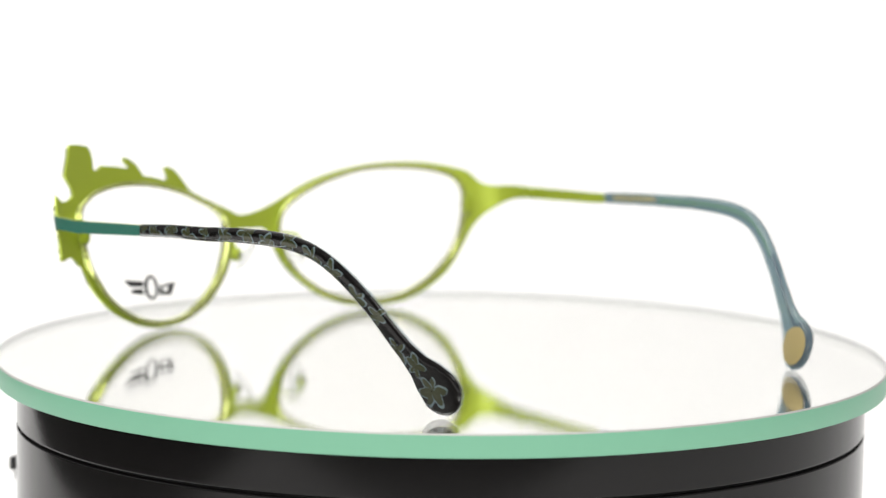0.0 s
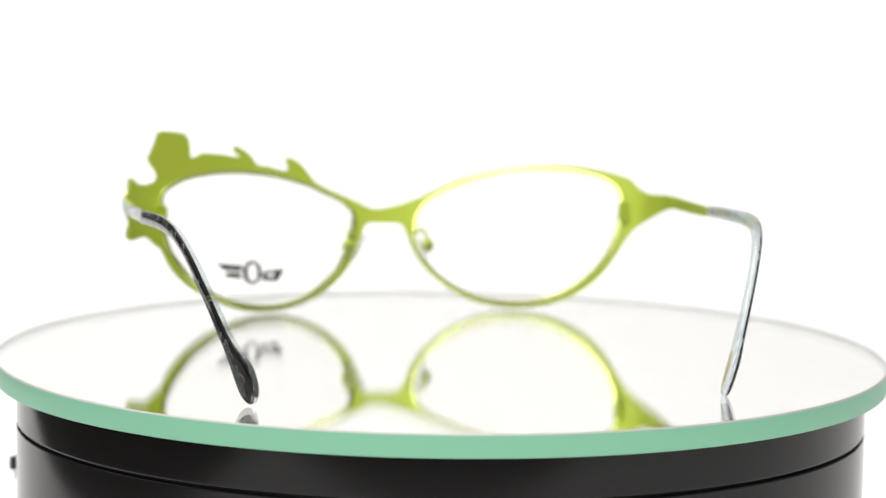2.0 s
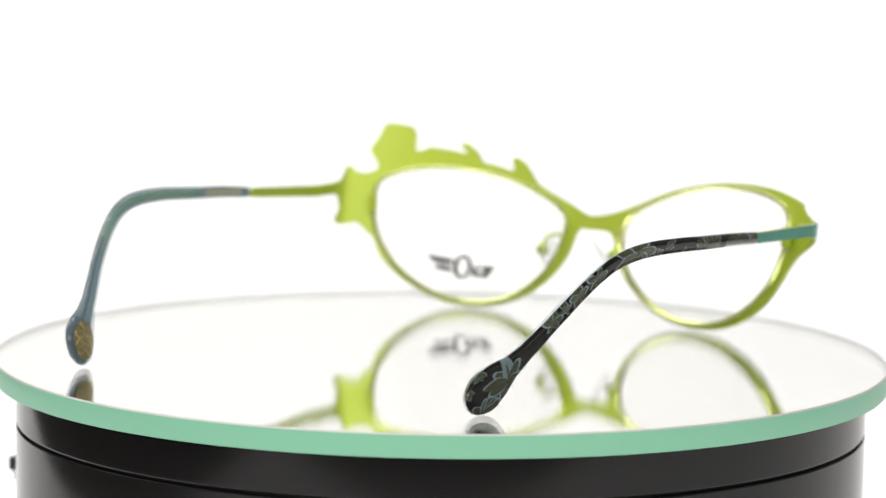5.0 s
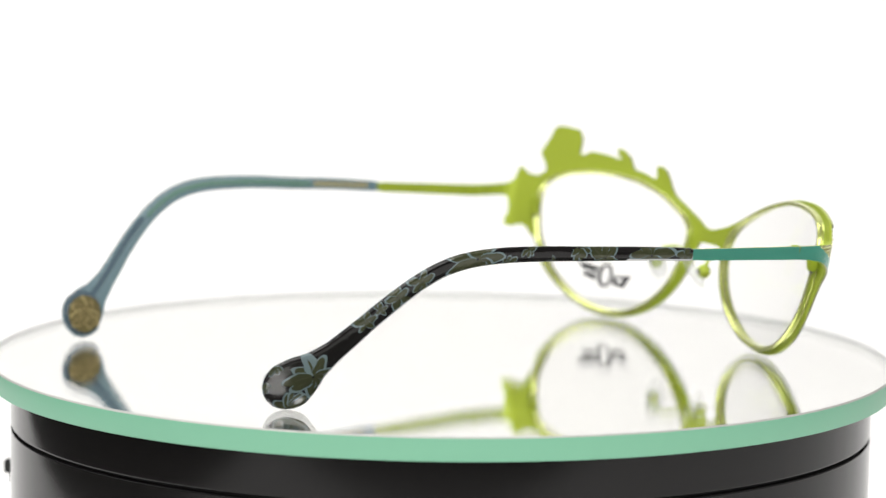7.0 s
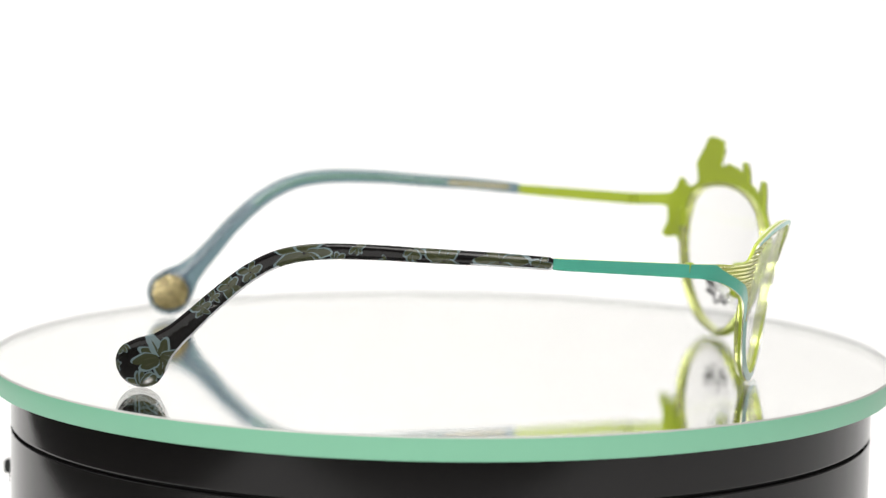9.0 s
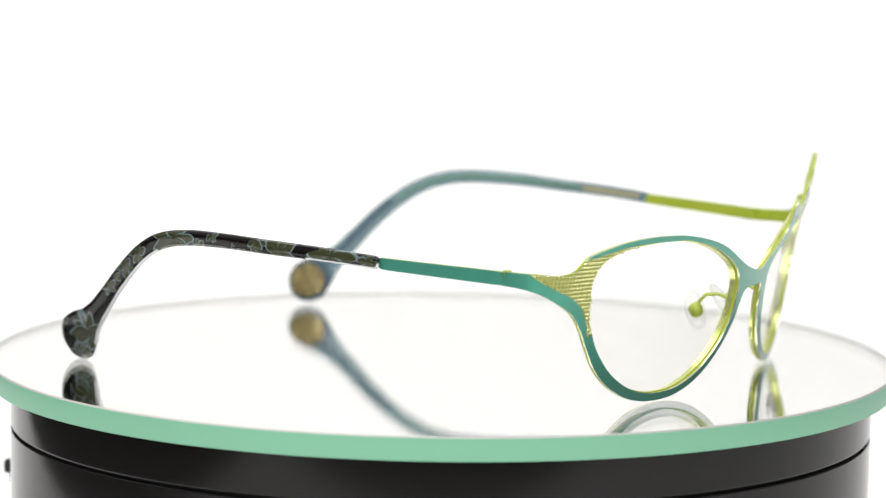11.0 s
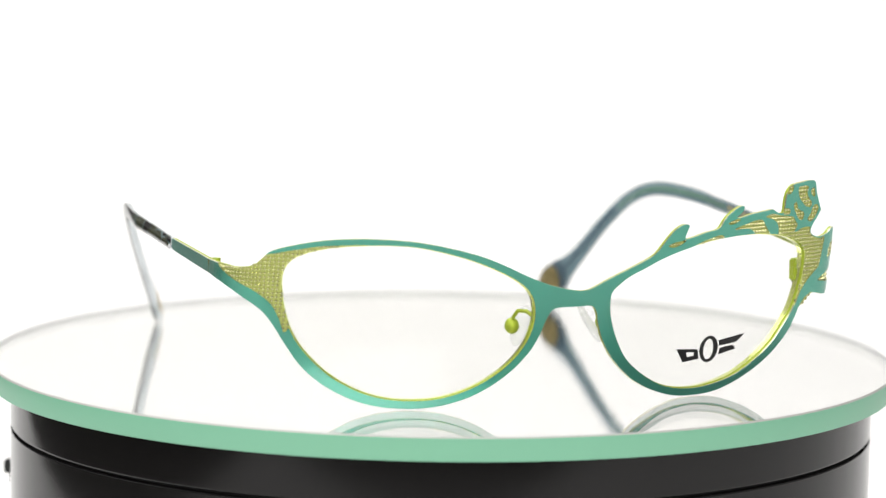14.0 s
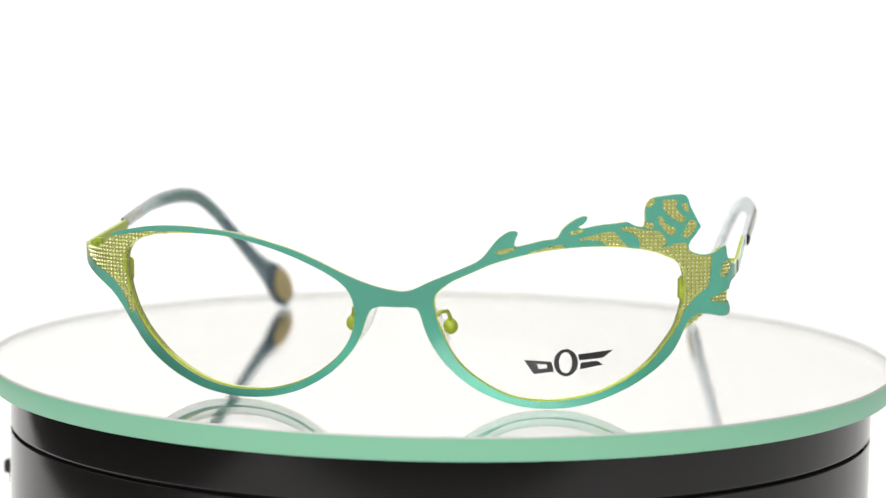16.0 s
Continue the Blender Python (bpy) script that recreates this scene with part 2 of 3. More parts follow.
def build_turntable():
    base = tagged(new("display_turntable"), "glossy black round display turntable base with a groove", "turntable")
    R = 100.0
    part("cap_ring", lathe([(0, -5.2), (R - 1.5, -5.2), (R - 0.5, -5.4), (R, -6.0), (R, -6.15), (R, -14.7), (R, -14.8), (R - 0.1, -15.0), (0, -15.0)]), BLACK, base, "", True)
    part("groove", lathe([(0, -15.05), (R - 1.6, -15.05), (R - 1.6, -15.85), (0, -15.85)]), RUBBER, base, "dark recessed groove")
    part("drum", lathe([(0, -15.9), (R - 0.1, -15.9), (R, -16.05), (R, -16.15), (R, -121.8), (R, -122.0), (R - 2, -124.5), (0, -124.5)]), BLACK, base, "", True)
    part("power_plug", block(-104.9, 25, -33.2, 2.2, 3.0, 3.2, 0.3), RUBBER, base, "small black power plug")
    part("power_cable", tube([(-104.5, 25.5, -34), (-104.4, 25.6, -37), (-103.6, 26, -40), (-99.0, 27, -42)], 0.45), RUBBER, base, "thin black cable", True)
    disc = tagged(new("mirror_disc"), "round mirror disc with a green ground glass edge", "mirror")
    part("ground_edge", lathe([(104.6, -0.2), (104.75, -0.2), (105, -0.36), (105, -4.8), (104.8, -5.15), (104.6, -5.15)], 256), GREEN_GLASS, disc, "green ground glass edge", True)
    part("chamfer", lathe([(104.6, -0.19), (104.76, -0.19), (105.02, -0.34), (104.76, 0.0), (104.6, 0.0)], 256), CHAMFER, disc, "thin grey ground chamfer")
    # an added ring whose paleness stands in for light within the edge
    part("lit_inner_edge", lathe([(104.56, -0.25), (104.56, -4.85)], 256), LIT_EDGE, disc, "added pale ring painted as light inside the ground edge", True)
    part("glass_top", lathe([(0, 0.0), (104.6, 0.0)], 256), GLASS, disc, "clear glass surface")
    part("silvering", lathe([(0, -5.1), (104.55, -5.1), (104.55, -4.9), (0, -4.9)], 256), MIRROR, disc, "silvered back of the mirror")
    return disc


# ---------------------------------------------------------------- eyeglasses
def sheet(s, z, h=0.0):
    """The bowed front sheet: s along it, z up, h out of its face; past the corners it bends back to the temples."""
    def at(a, side):
        x1, r = (64.0, 11.8) if side < 0 else (67.0, 6.5)
        if a <= x1:
            return a, -72.4 + 0.00359 * a * a, math.atan(0.00718 * a)
        t0 = math.atan(0.00718 * x1)
        y0, d, full = -72.4 + 0.00359 * x1 * x1, a - x1, r * (math.pi / 2 - t0)
        if d <= full:
            t = t0 + d / r
            return x1 + r * (math.sin(t) - math.sin(t0)), y0 + r * (math.cos(t0) - math.cos(t)), t
        return x1 + r * (1 - math.sin(t0)), y0 + r * math.cos(t0) + d - full, math.pi / 2
    side = -1 if s < 0 else 1
    x, y, t = at(abs(s), side)
    return side * (x + h * math.sin(t)), y - 0.2175 * z - h * math.cos(t), z


L_OPEN = [(-59.9, 28.5), (-59.3, 30.9), (-57.8, 32.7), (-54.9, 34.1), (-50.5, 35.1), (-44.9, 35.6), (-39.3, 35.7), (-33.7, 35.3), (-27.9, 34.1), (-22.1, 32.4), (-16.1, 30.0), (-11.2, 27.3), (-8.7, 24.8), (-7.6, 21.7), (-7.6, 18.1), (-9.1, 13.8), (-12.2, 9.7), (-16.7, 6.2), (-21.3, 3.9), (-26.5, 2.4), (-31.1, 2.0), (-36.8, 2.3), (-42.7, 3.9), (-48.8, 7.3), (-53.8, 11.9), (-56.9, 16.3), (-58.8, 21.2), (-59.6, 25.2)]
R_OPEN = [(9.5, 24.4), (11.0, 26.2), (13.3, 27.9), (16.9, 29.6), (21.5, 31.7), (27.3, 33.5), (33.0, 34.7), (38.8, 35.4), (44.5, 35.6), (49.0, 35.3), (53.6, 34.6), (57.0, 33.4), (59.7, 31.8), (60.7, 29.9), (60.9, 26.2), (60.2, 21.9), (58.9, 17.6), (56.6, 14.0), (53.7, 10.3), (49.1, 6.7), (43.3, 3.7), (36.4, 2.1), (30.6, 1.9), (24.7, 3.0), (18.9, 6.1), (14.2, 10.3), (11.4, 15.2), (9.7, 20.1)]
TOP_L = [(1.6, 25.4), (-4.0, 26.6), (-8.9, 28.4), (-16.2, 31.7), (-21.0, 33.5), (-28.0, 35.3), (-34.9, 36.5), (-40.5, 36.9), (-46.1, 37.0), (-52.8, 36.5), (-58.3, 35.4), (-62.1, 34.2), (-63.1, 33.3)]
END_L = [(-63.1, 33.3), (-64.5, 31.8), (-66.1, 30.9), (-69.5, 30.5), (-73.5, 30.8), (-80.6, 30.9), (-80.6, 30.9), (-80.6, 28.0), (-80.6, 28.0), (-77.0, 27.7), (-72.6, 26.7), (-67.4, 24.2)]
BOT_L = [(-63.5, 21.7), (-60.9, 18.6), (-58.7, 15.1), (-55.0, 9.8), (-50.9, 6.0), (-45.8, 3.0), (-41.2, 1.3), (-36.6, 0.5), (-30.8, 0.3), (-24.9, 1.1), (-19.1, 3.1), (-13.2, 6.8), (-8.6, 11.5), (-6.4, 15.2), (-5.1, 18.9), (-4.1, 21.0), (-2.6, 21.8), (1.6, 21.9)]
BOT_R = [(4.2, 22.0), (5.6, 21.7), (6.5, 20.2), (7.0, 18.2), (8.5, 14.3), (11.6, 9.7), (16.2, 5.4), (21.2, 2.6), (27.0, 0.7), (32.9, 0.2), (38.7, 0.7), (44.5, 2.5), (50.3, 5.4), (54.9, 8.8), (58.4, 12.7), (60.6, 17.0)]
END_R = [(62.3, 18.5), (63.8, 20.0), (65.2, 20.6), (68.3, 20.0), (70.4, 20.3), (71.0, 21.5), (70.2, 23.5), (70.6, 26.0), (71.4, 27.6), (73.5, 28.0), (81.8, 28.0), (81.8, 28.0), (81.8, 30.9), (81.8, 30.9), (73.5, 31.0), (71.2, 31.4), (70.0, 32.6), (69.3, 35.4), (69.3, 35.4)]
TOP_R = [(68.0, 35.0), (66.4, 33.9), (64.5, 33.5), (62.2, 34.1), (61.3, 35.1), (61.8, 36.6), (62.9, 38.1), (63.8, 39.6), (63.8, 39.6), (62.9, 41.4), (61.7, 43.9), (60.9, 46.1), (59.8, 46.6), (55.2, 46.1), (54.1, 45.8), (53.0, 44.6), (52.6, 43.1), (52.4, 39.9), (51.0, 39.8), (49.0, 40.8), (49.0, 40.8), (46.7, 40.5), (43.3, 40.1), (39.8, 39.4), (39.0, 39.6), (40.4, 40.6), (40.9, 41.9), (39.9, 42.0), (37.6, 40.8), (35.9, 39.2), (34.7, 37.4), (31.8, 36.8), (26.2, 35.5), (26.2, 36.6), (26.8, 38.5), (25.5, 38.8), (23.2, 37.5), (21.2, 35.2), (20.0, 33.6), (18.5, 32.2), (13.2, 29.7), (8.5, 27.6), (4.3, 25.6)]
LATTICES = [
    [(-63.4, 33.2), (-64.7, 31.9), (-66.2, 31.2), (-69.4, 30.8), (-75.4, 31.2), (-73.8, 29.9), (-69.0, 27.5), (-64.7, 25.5), (-61.5, 22.9), (-59.6, 19.6), (-58.4, 16.8), (-56.0, 21.4), (-56.4, 28.7), (-55.5, 31.6), (-50.7, 33.6), (-42.5, 35.6), (-51.6, 35.5), (-57.3, 34.6), (-60.6, 33.9)],
    [(47.3, 39.2), (49.0, 39.8), (51.8, 39.2), (55.3, 38.7), (56.4, 37.5), (57.0, 36.7), (56.4, 35.2), (58.7, 36.0), (61.0, 36.0), (61.1, 35.0), (62.2, 33.9), (64.5, 33.2), (66.0, 33.4), (66.0, 31.6), (65.7, 28.5), (65.3, 26.6), (64.0, 25.4), (62.2, 23.6), (60.5, 21.2), (59.2, 18.2), (57.2, 19.0), (58.3, 27.4), (57.7, 30.0), (55.4, 31.9), (51.7, 33.9), (51.3, 36.7), (49.9, 38.3)],
    [(38.9, 36.9), (41.6, 37.9), (46.1, 38.7), (47.5, 37.2), (49.3, 34.6), (46.1, 34.6), (44.2, 36.2), (42.7, 36.9)],
    [(28.6, 33.8), (31.8, 35.1), (35.8, 35.9), (36.4, 34.5), (32.4, 33.7), (28.9, 33.1)],
    [(22.0, 34.2), (23.2, 34.8), (25.3, 35.2), (26.5, 35.4), (25.5, 34.5), (23.2, 33.8)],
    [(37.0, 38.5), (39.9, 39.3), (40.1, 38.8), (37.6, 38.0)],
    [(56.0, 45.2), (58.1, 45.5), (59.0, 45.1), (58.7, 43.9), (59.8, 42.3), (60.6, 41.5), (60.2, 40.5), (58.7, 40.9), (57.5, 41.9), (56.4, 43.1)],
    [(59.8, 44.5), (60.6, 44.9), (61.3, 43.3), (61.1, 42.7), (60.1, 43.5)],
    [(55.0, 41.5), (55.8, 41.9), (56.7, 40.3), (58.5, 39.4), (58.4, 37.9), (57.3, 37.9), (55.8, 39.7)],
    [(61.0, 40.6), (62.1, 41.1), (62.9, 40.2), (62.1, 38.2), (61.0, 37.2), (59.8, 37.8), (60.6, 39.0)],
    [(52.5, 44.4), (54.0, 45.9), (54.4, 44.8), (53.3, 43.8)],
    [(52.3, 40.6), (54.1, 40.5), (54.2, 39.4), (52.4, 39.4)],
    [(68.6, 31.6), (70.4, 31.9), (70.6, 30.0), (68.6, 28.4), (68.0, 28.9)],
    [(65.7, 23.5), (67.5, 24.7), (70.4, 25.8), (70.2, 23.3), (67.5, 23.1)],
    [(60.3, 16.4), (61.6, 19.3), (64.0, 20.8), (65.7, 20.1), (64.0, 19.4), (62.3, 17.6)],
]


def build_front(glasses):
    outline = spline(TOP_L + END_L[1:] + BOT_L + BOT_R + END_R + TOP_R, 0.6)
    openings = [spline(L_OPEN, 0.7), spline(R_OPEN, 0.7)]
    etched = [spline(p, 0.5) for p in LATTICES]
    points, tris = fill([outline, *openings, *etched], 1.7)
    plate, teal, etch = [], [], []
    mids = [centre(points, t) for t in tris]
    solid = within(outline, mids) & ~within(openings[0], mids) & ~within(openings[1], mids)
    fields = np.any([within(e, mids) for e in etched], axis=0)
    for t, ok, low in zip(tris, solid, fields):
        if ok:
            plate.append(t)
            (etch if low else teal).append(t)
    sheet_metal = slab(points, plate, sheet, -1.0, -0.42)
    sheet_metal.faces.ensure_lookup_table()
    sunk = set(etch)
    for k, t in enumerate(plate):
        if t in sunk:
            sheet_metal.faces[2 * k].material_index = 1
    front = part("front_frame", sheet_metal, [LIME, ETCHED], glasses, "lime green lacquered metal frame front", True)
    part("front_overlay", slab(points, teal, sheet, -0.41, 0.0, 1), [TEAL, BARE], front, "teal lacquered overlay with leaves and a rose", True)
    # the raised grid of the etched fields
    bm = bmesh.new()
    pitch = 0.84
    spots = [(i * pitch, j * pitch) for i in range(-98, 98) for j in range(16, 57)]
    free = within(outline, spots) & ~within(openings[0], spots) & ~within(openings[1], spots) & np.any([within(e, spots) for e in etched], axis=0)
    for (s, z), ok in zip(spots, free):
        if ok:
            ring = [(0.37 * math.cos(k * math.pi / 3), 0.37 * math.sin(k * math.pi / 3)) for k in range(6)]
            low = [bm.verts.new(Vector(sheet(s + a, z + b, -0.43)) * MM) for a, b in ring]
            mid = [bm.verts.new(Vector(sheet(s + a * 0.8, z + b * 0.8, -0.16)) * MM) for a, b in ring]
            top = [bm.verts.new(Vector(sheet(s + a * 0.4, z + b * 0.4, -0.04)) * MM) for a, b in ring]
            for lo, hi in ((low, mid), (mid, top)):
                for k in range(6):
                    bm.faces.new((lo[k], lo[(k + 1) % 6], hi[(k + 1) % 6], hi[k]))
            bm.faces.new(top)
    tagged(part("lattice_studs", bm, LATTICE, front, "raised lime grid in the etched fields", True), kind="stuff")
    for lp in openings:
        build_eyewire(glasses, lp)
        build_lens(glasses, lp)
    return front


def build_eyewire(glasses, lp):
    bm = bmesh.new()
    n = len(lp)
    prof = [(-0.22, -0.95), (0.62, -0.95), (0.5, -1.22), (0.85, -1.5), (0.92, -2.1), (0.72, -2.45), (0.15, -2.55), (-0.22, -2.25)]
    rings = []
    area = sum(lp[i - 1][0] * lp[i][1] - lp[i][0] * lp[i - 1][1] for i in range(n))
    sg = 1 if area > 0 else -1
    for i in range(n):
        (ax, ay), (bx, by) = lp[i - 2], lp[(i + 2) % n]
        d = math.hypot(bx - ax, by - ay)
        nx, ny = sg * (by - ay) / d, -sg * (bx - ax) / d
        rings.append([bm.verts.new(Vector(sheet(lp[i][0] + nx * u, lp[i][1] + ny * u, h)) * MM) for u, h in prof])
    for i in range(n):
        a, b = rings[i - 1], rings[i]
        for k in range(len(prof)):
            bm.faces.new((a[k], b[k], b[(k + 1) % len(prof)], a[(k + 1) % len(prof)]))
    part("eyewire", bm, LIME_RIM, glasses, "lime green metal rim holding the lens", True)


def build_lens(glasses, lp):
    points, tris = fill([lp], 4.0)
    keep = [t for t in tris if inside(lp, *centre(points, t))]
    lens = part("lens", slab(points, keep, sheet, -2.0, -1.1), LENS, glasses, "clear plastic demo lens", True)
    lens.visible_shadow = False
    if lp[0][0] > 0:
        oval = [(36.6 + 2.5 * math.cos(a), 10.2 + 3.0 * math.sin(a)) for a in [2 * math.pi * k / 40 for k in range(40)]]
        hole = [(36.5 + 1.35 * math.cos(a), 10.2 + 2.3 * math.sin(a)) for a in [2 * math.pi * k / 40 for k in range(40)]]
        shapes = [
            ([(27.9, 10.8), (33.6, 10.4), (34.1, 8.2), (29.9, 7.7)], [(30.6, 9.9), (32.6, 9.8), (32.7, 9.0), (30.9, 8.8)]),
            (oval, hole),
            ([(39.1, 12.0), (46.3, 13.0), (44.2, 11.2), (39.4, 10.7)], None),
            ([(39.7, 10.2), (43.2, 10.6), (44.2, 9.7), (39.4, 8.7)], None),
        ]
        for outer, inner in shapes:
            pts, tr = fill([outer] + ([inner] if inner else []), 1.5)
            tr = [t for t in tr if inside(outer, *centre(pts, t)) and not (inner and inside(inner, *centre(pts, t)))]
            part("printed_mark", slab(pts, tr, sheet, -1.09, -1.06), INK, lens, "black printed mark on the lens")


def build_nose_pad(glasses, side):
    cx = 1.2
    X = lambda a: cx + side * a
    arm = [(X(8.0), -74.6, 19.6), (X(9.0), -72.2, 20.6), (X(10.0), -69.8, 20.4), (X(10.4), -68.4, 18.9), (X(10.2), -68.0, 17.3)]
    holder = part("nose_pad", ellipsoid((X(7.9), -66.4, 16.6), (0.9, 2.4, 4.8), side * -24, side * -32), SILICONE, glasses, "clear silicone nose pad", True)
    part("pad_arm", tube([sheet_point for sheet_point in arm], 0.42), LIME, holder, "lime metal pad arm", True)
    part("pad_box", ellipsoid((X(10.4), -67.6, 16.9), (1.55, 1.6, 1.75), 0, 0), LIME, holder, "rounded lime pad box", True)
    part("pad_screw", tube([(X(10.4), -66.2, 16.9), (X(10.4), -65.8, 16.9)], 0.6, 14), STEEL, holder, "small screw head", True)
    holder.visible_shadow = False


def ellipsoid(c, r, turn, lean):
    bm = bmesh.new()
    bmesh.ops.create_uvsphere(bm, u_segments=24, v_segments=14, radius=1.0, matrix=pose(c[0] * MM, c[1] * MM, c[2] * MM, -12, lean, turn) @ Matrix.Diagonal((r[0] * MM, r[1] * MM, r[2] * MM, 1)))
    return bm


CENTRE = {  # the middle line of each acetate end: y, z
    -1: [(-21.4, 30.7), (-9.3, 31.5), (3.1, 32.1), (15.4, 32.6), (27.4, 32.4), (35.5, 30.9), (42.0, 27.5), (49.1, 21.6), (57.8, 13.2), (66.2, 5.7), (70.3, 1.7)],
    1: [(-21.4, 31.5), (-9.0, 32.6), (3.6, 33.3), (16.6, 34.2), (29.4, 34.2), (37.2, 32.7), (44.0, 29.2), (51.4, 22.8), (59.0, 14.2), (67.0, 6.1), (71.0, 2.0)],
}


TEMPLE_BEND = {-1: (71.26, -0.008, 12.45, 1.271, 4.62), 1: (71.3, -0.008, 10.66, 1.156, 4.56)}


def temple_x(y, z, side):
    """How far out the acetate end lies: straight along the bar, then bent inwards along the drooping end."""
    x0, splay, depth, power, start = TEMPLE_BEND[side]
    q = 0.7 * y - 0.7 * (z - 32.0)
    return x0 - splay * max(0.0, y + 21.0) - depth * (max(0.0, q - start) / 42.0) ** power


def tip_outline(side):
    """Half-width along the middle line: a slim bar that swells into a round bulb."""
    P = np.array(spline(CENTRE[side], 0.1, False))
    gone = np.concatenate([[0], np.cumsum(np.hypot(*(P[1:] - P[:-1]).T))])
    left = gone[-1] - gone
    keep = [i for i in range(len(P)) if i == len(P) - 1 or left[i] < 0.5 or (left[i] < 2 and i % 2 == 0) or (left[i] < 14 and i % 4 == 0) or i % 8 == 0]
    P, gone, left = P[keep], gone[keep], left[keep]
    line = [tuple(p) for p in P]
    r = 5.6
    up, low = [], []
    for i in range(len(P)):
        d = P[min(i + 1, len(P) - 1)] - P[max(i - 1, 0)]
        d = d / np.hypot(*d)
        n = np.array((-d[1], d[0]))
        w = np.interp(left[i], [r, 9.0, 12.0, 16.0, 24.0, 45.0, 70.0, 105.0], [r, 4.7, 3.3, 2.55, 2.15, 1.85, 1.62, 1.4])
        if left[i] < r:
            w = math.sqrt(max(0.0, r * r - (r - left[i]) ** 2))
        w *= min(1.0, 0.72 + 0.5 * gone[i])
        up.append(tuple(P[i] + n * w))
        low.append(tuple(P[i] - n * w))
    return up[:-1] + [line[-1]] + low[-2::-1]


def petals(y, z, r, n, turn, span=360):
    """A flower: uneven pointed petals, each an outer outline and the olive field within it."""
    out, rnd = [], random.Random(int(y * 10 + z * 7) % 997)
    for k in range(n):
        a = radians(turn + span * (k + rnd.uniform(-0.22, 0.22)) / n)
        size, bend = r * rnd.uniform(0.82, 1.15), rnd.uniform(-0.25, 0.25)
        def leaf(l, w, o):
            q = []
            for i in range(16):
                u = i / 16 * 2 * math.pi
                f = 0.5 - 0.5 * math.cos(u)
                p = o + l * f
                s = w * math.sin(u) * (1.0 - 0.2 * f) * (1 + 0.12 * math.sin(5 * u)) + bend * p * f
                q.append((y + p * math.cos(a) - s * math.sin(a), z + p * math.sin(a) + s * math.cos(a)))
            return q
        w = size * rnd.uniform(0.26, 0.4) * (0.8 if n > 6 else 1.0)
        a0, shift = a, rnd.uniform(-0.1, 0.1)
        outer = leaf(size, w, 0.05 * r)
        a = a0 + shift
        inner = leaf(size * rnd.uniform(0.84, 0.95), w * rnd.uniform(0.76, 0.92), 0.04 * r)
        a = a0 + 0.5 * shift
        out.append((outer, inner, leaf(size * rnd.uniform(0.4, 0.62), w * 0.16, 0.12 * r)))
    return out


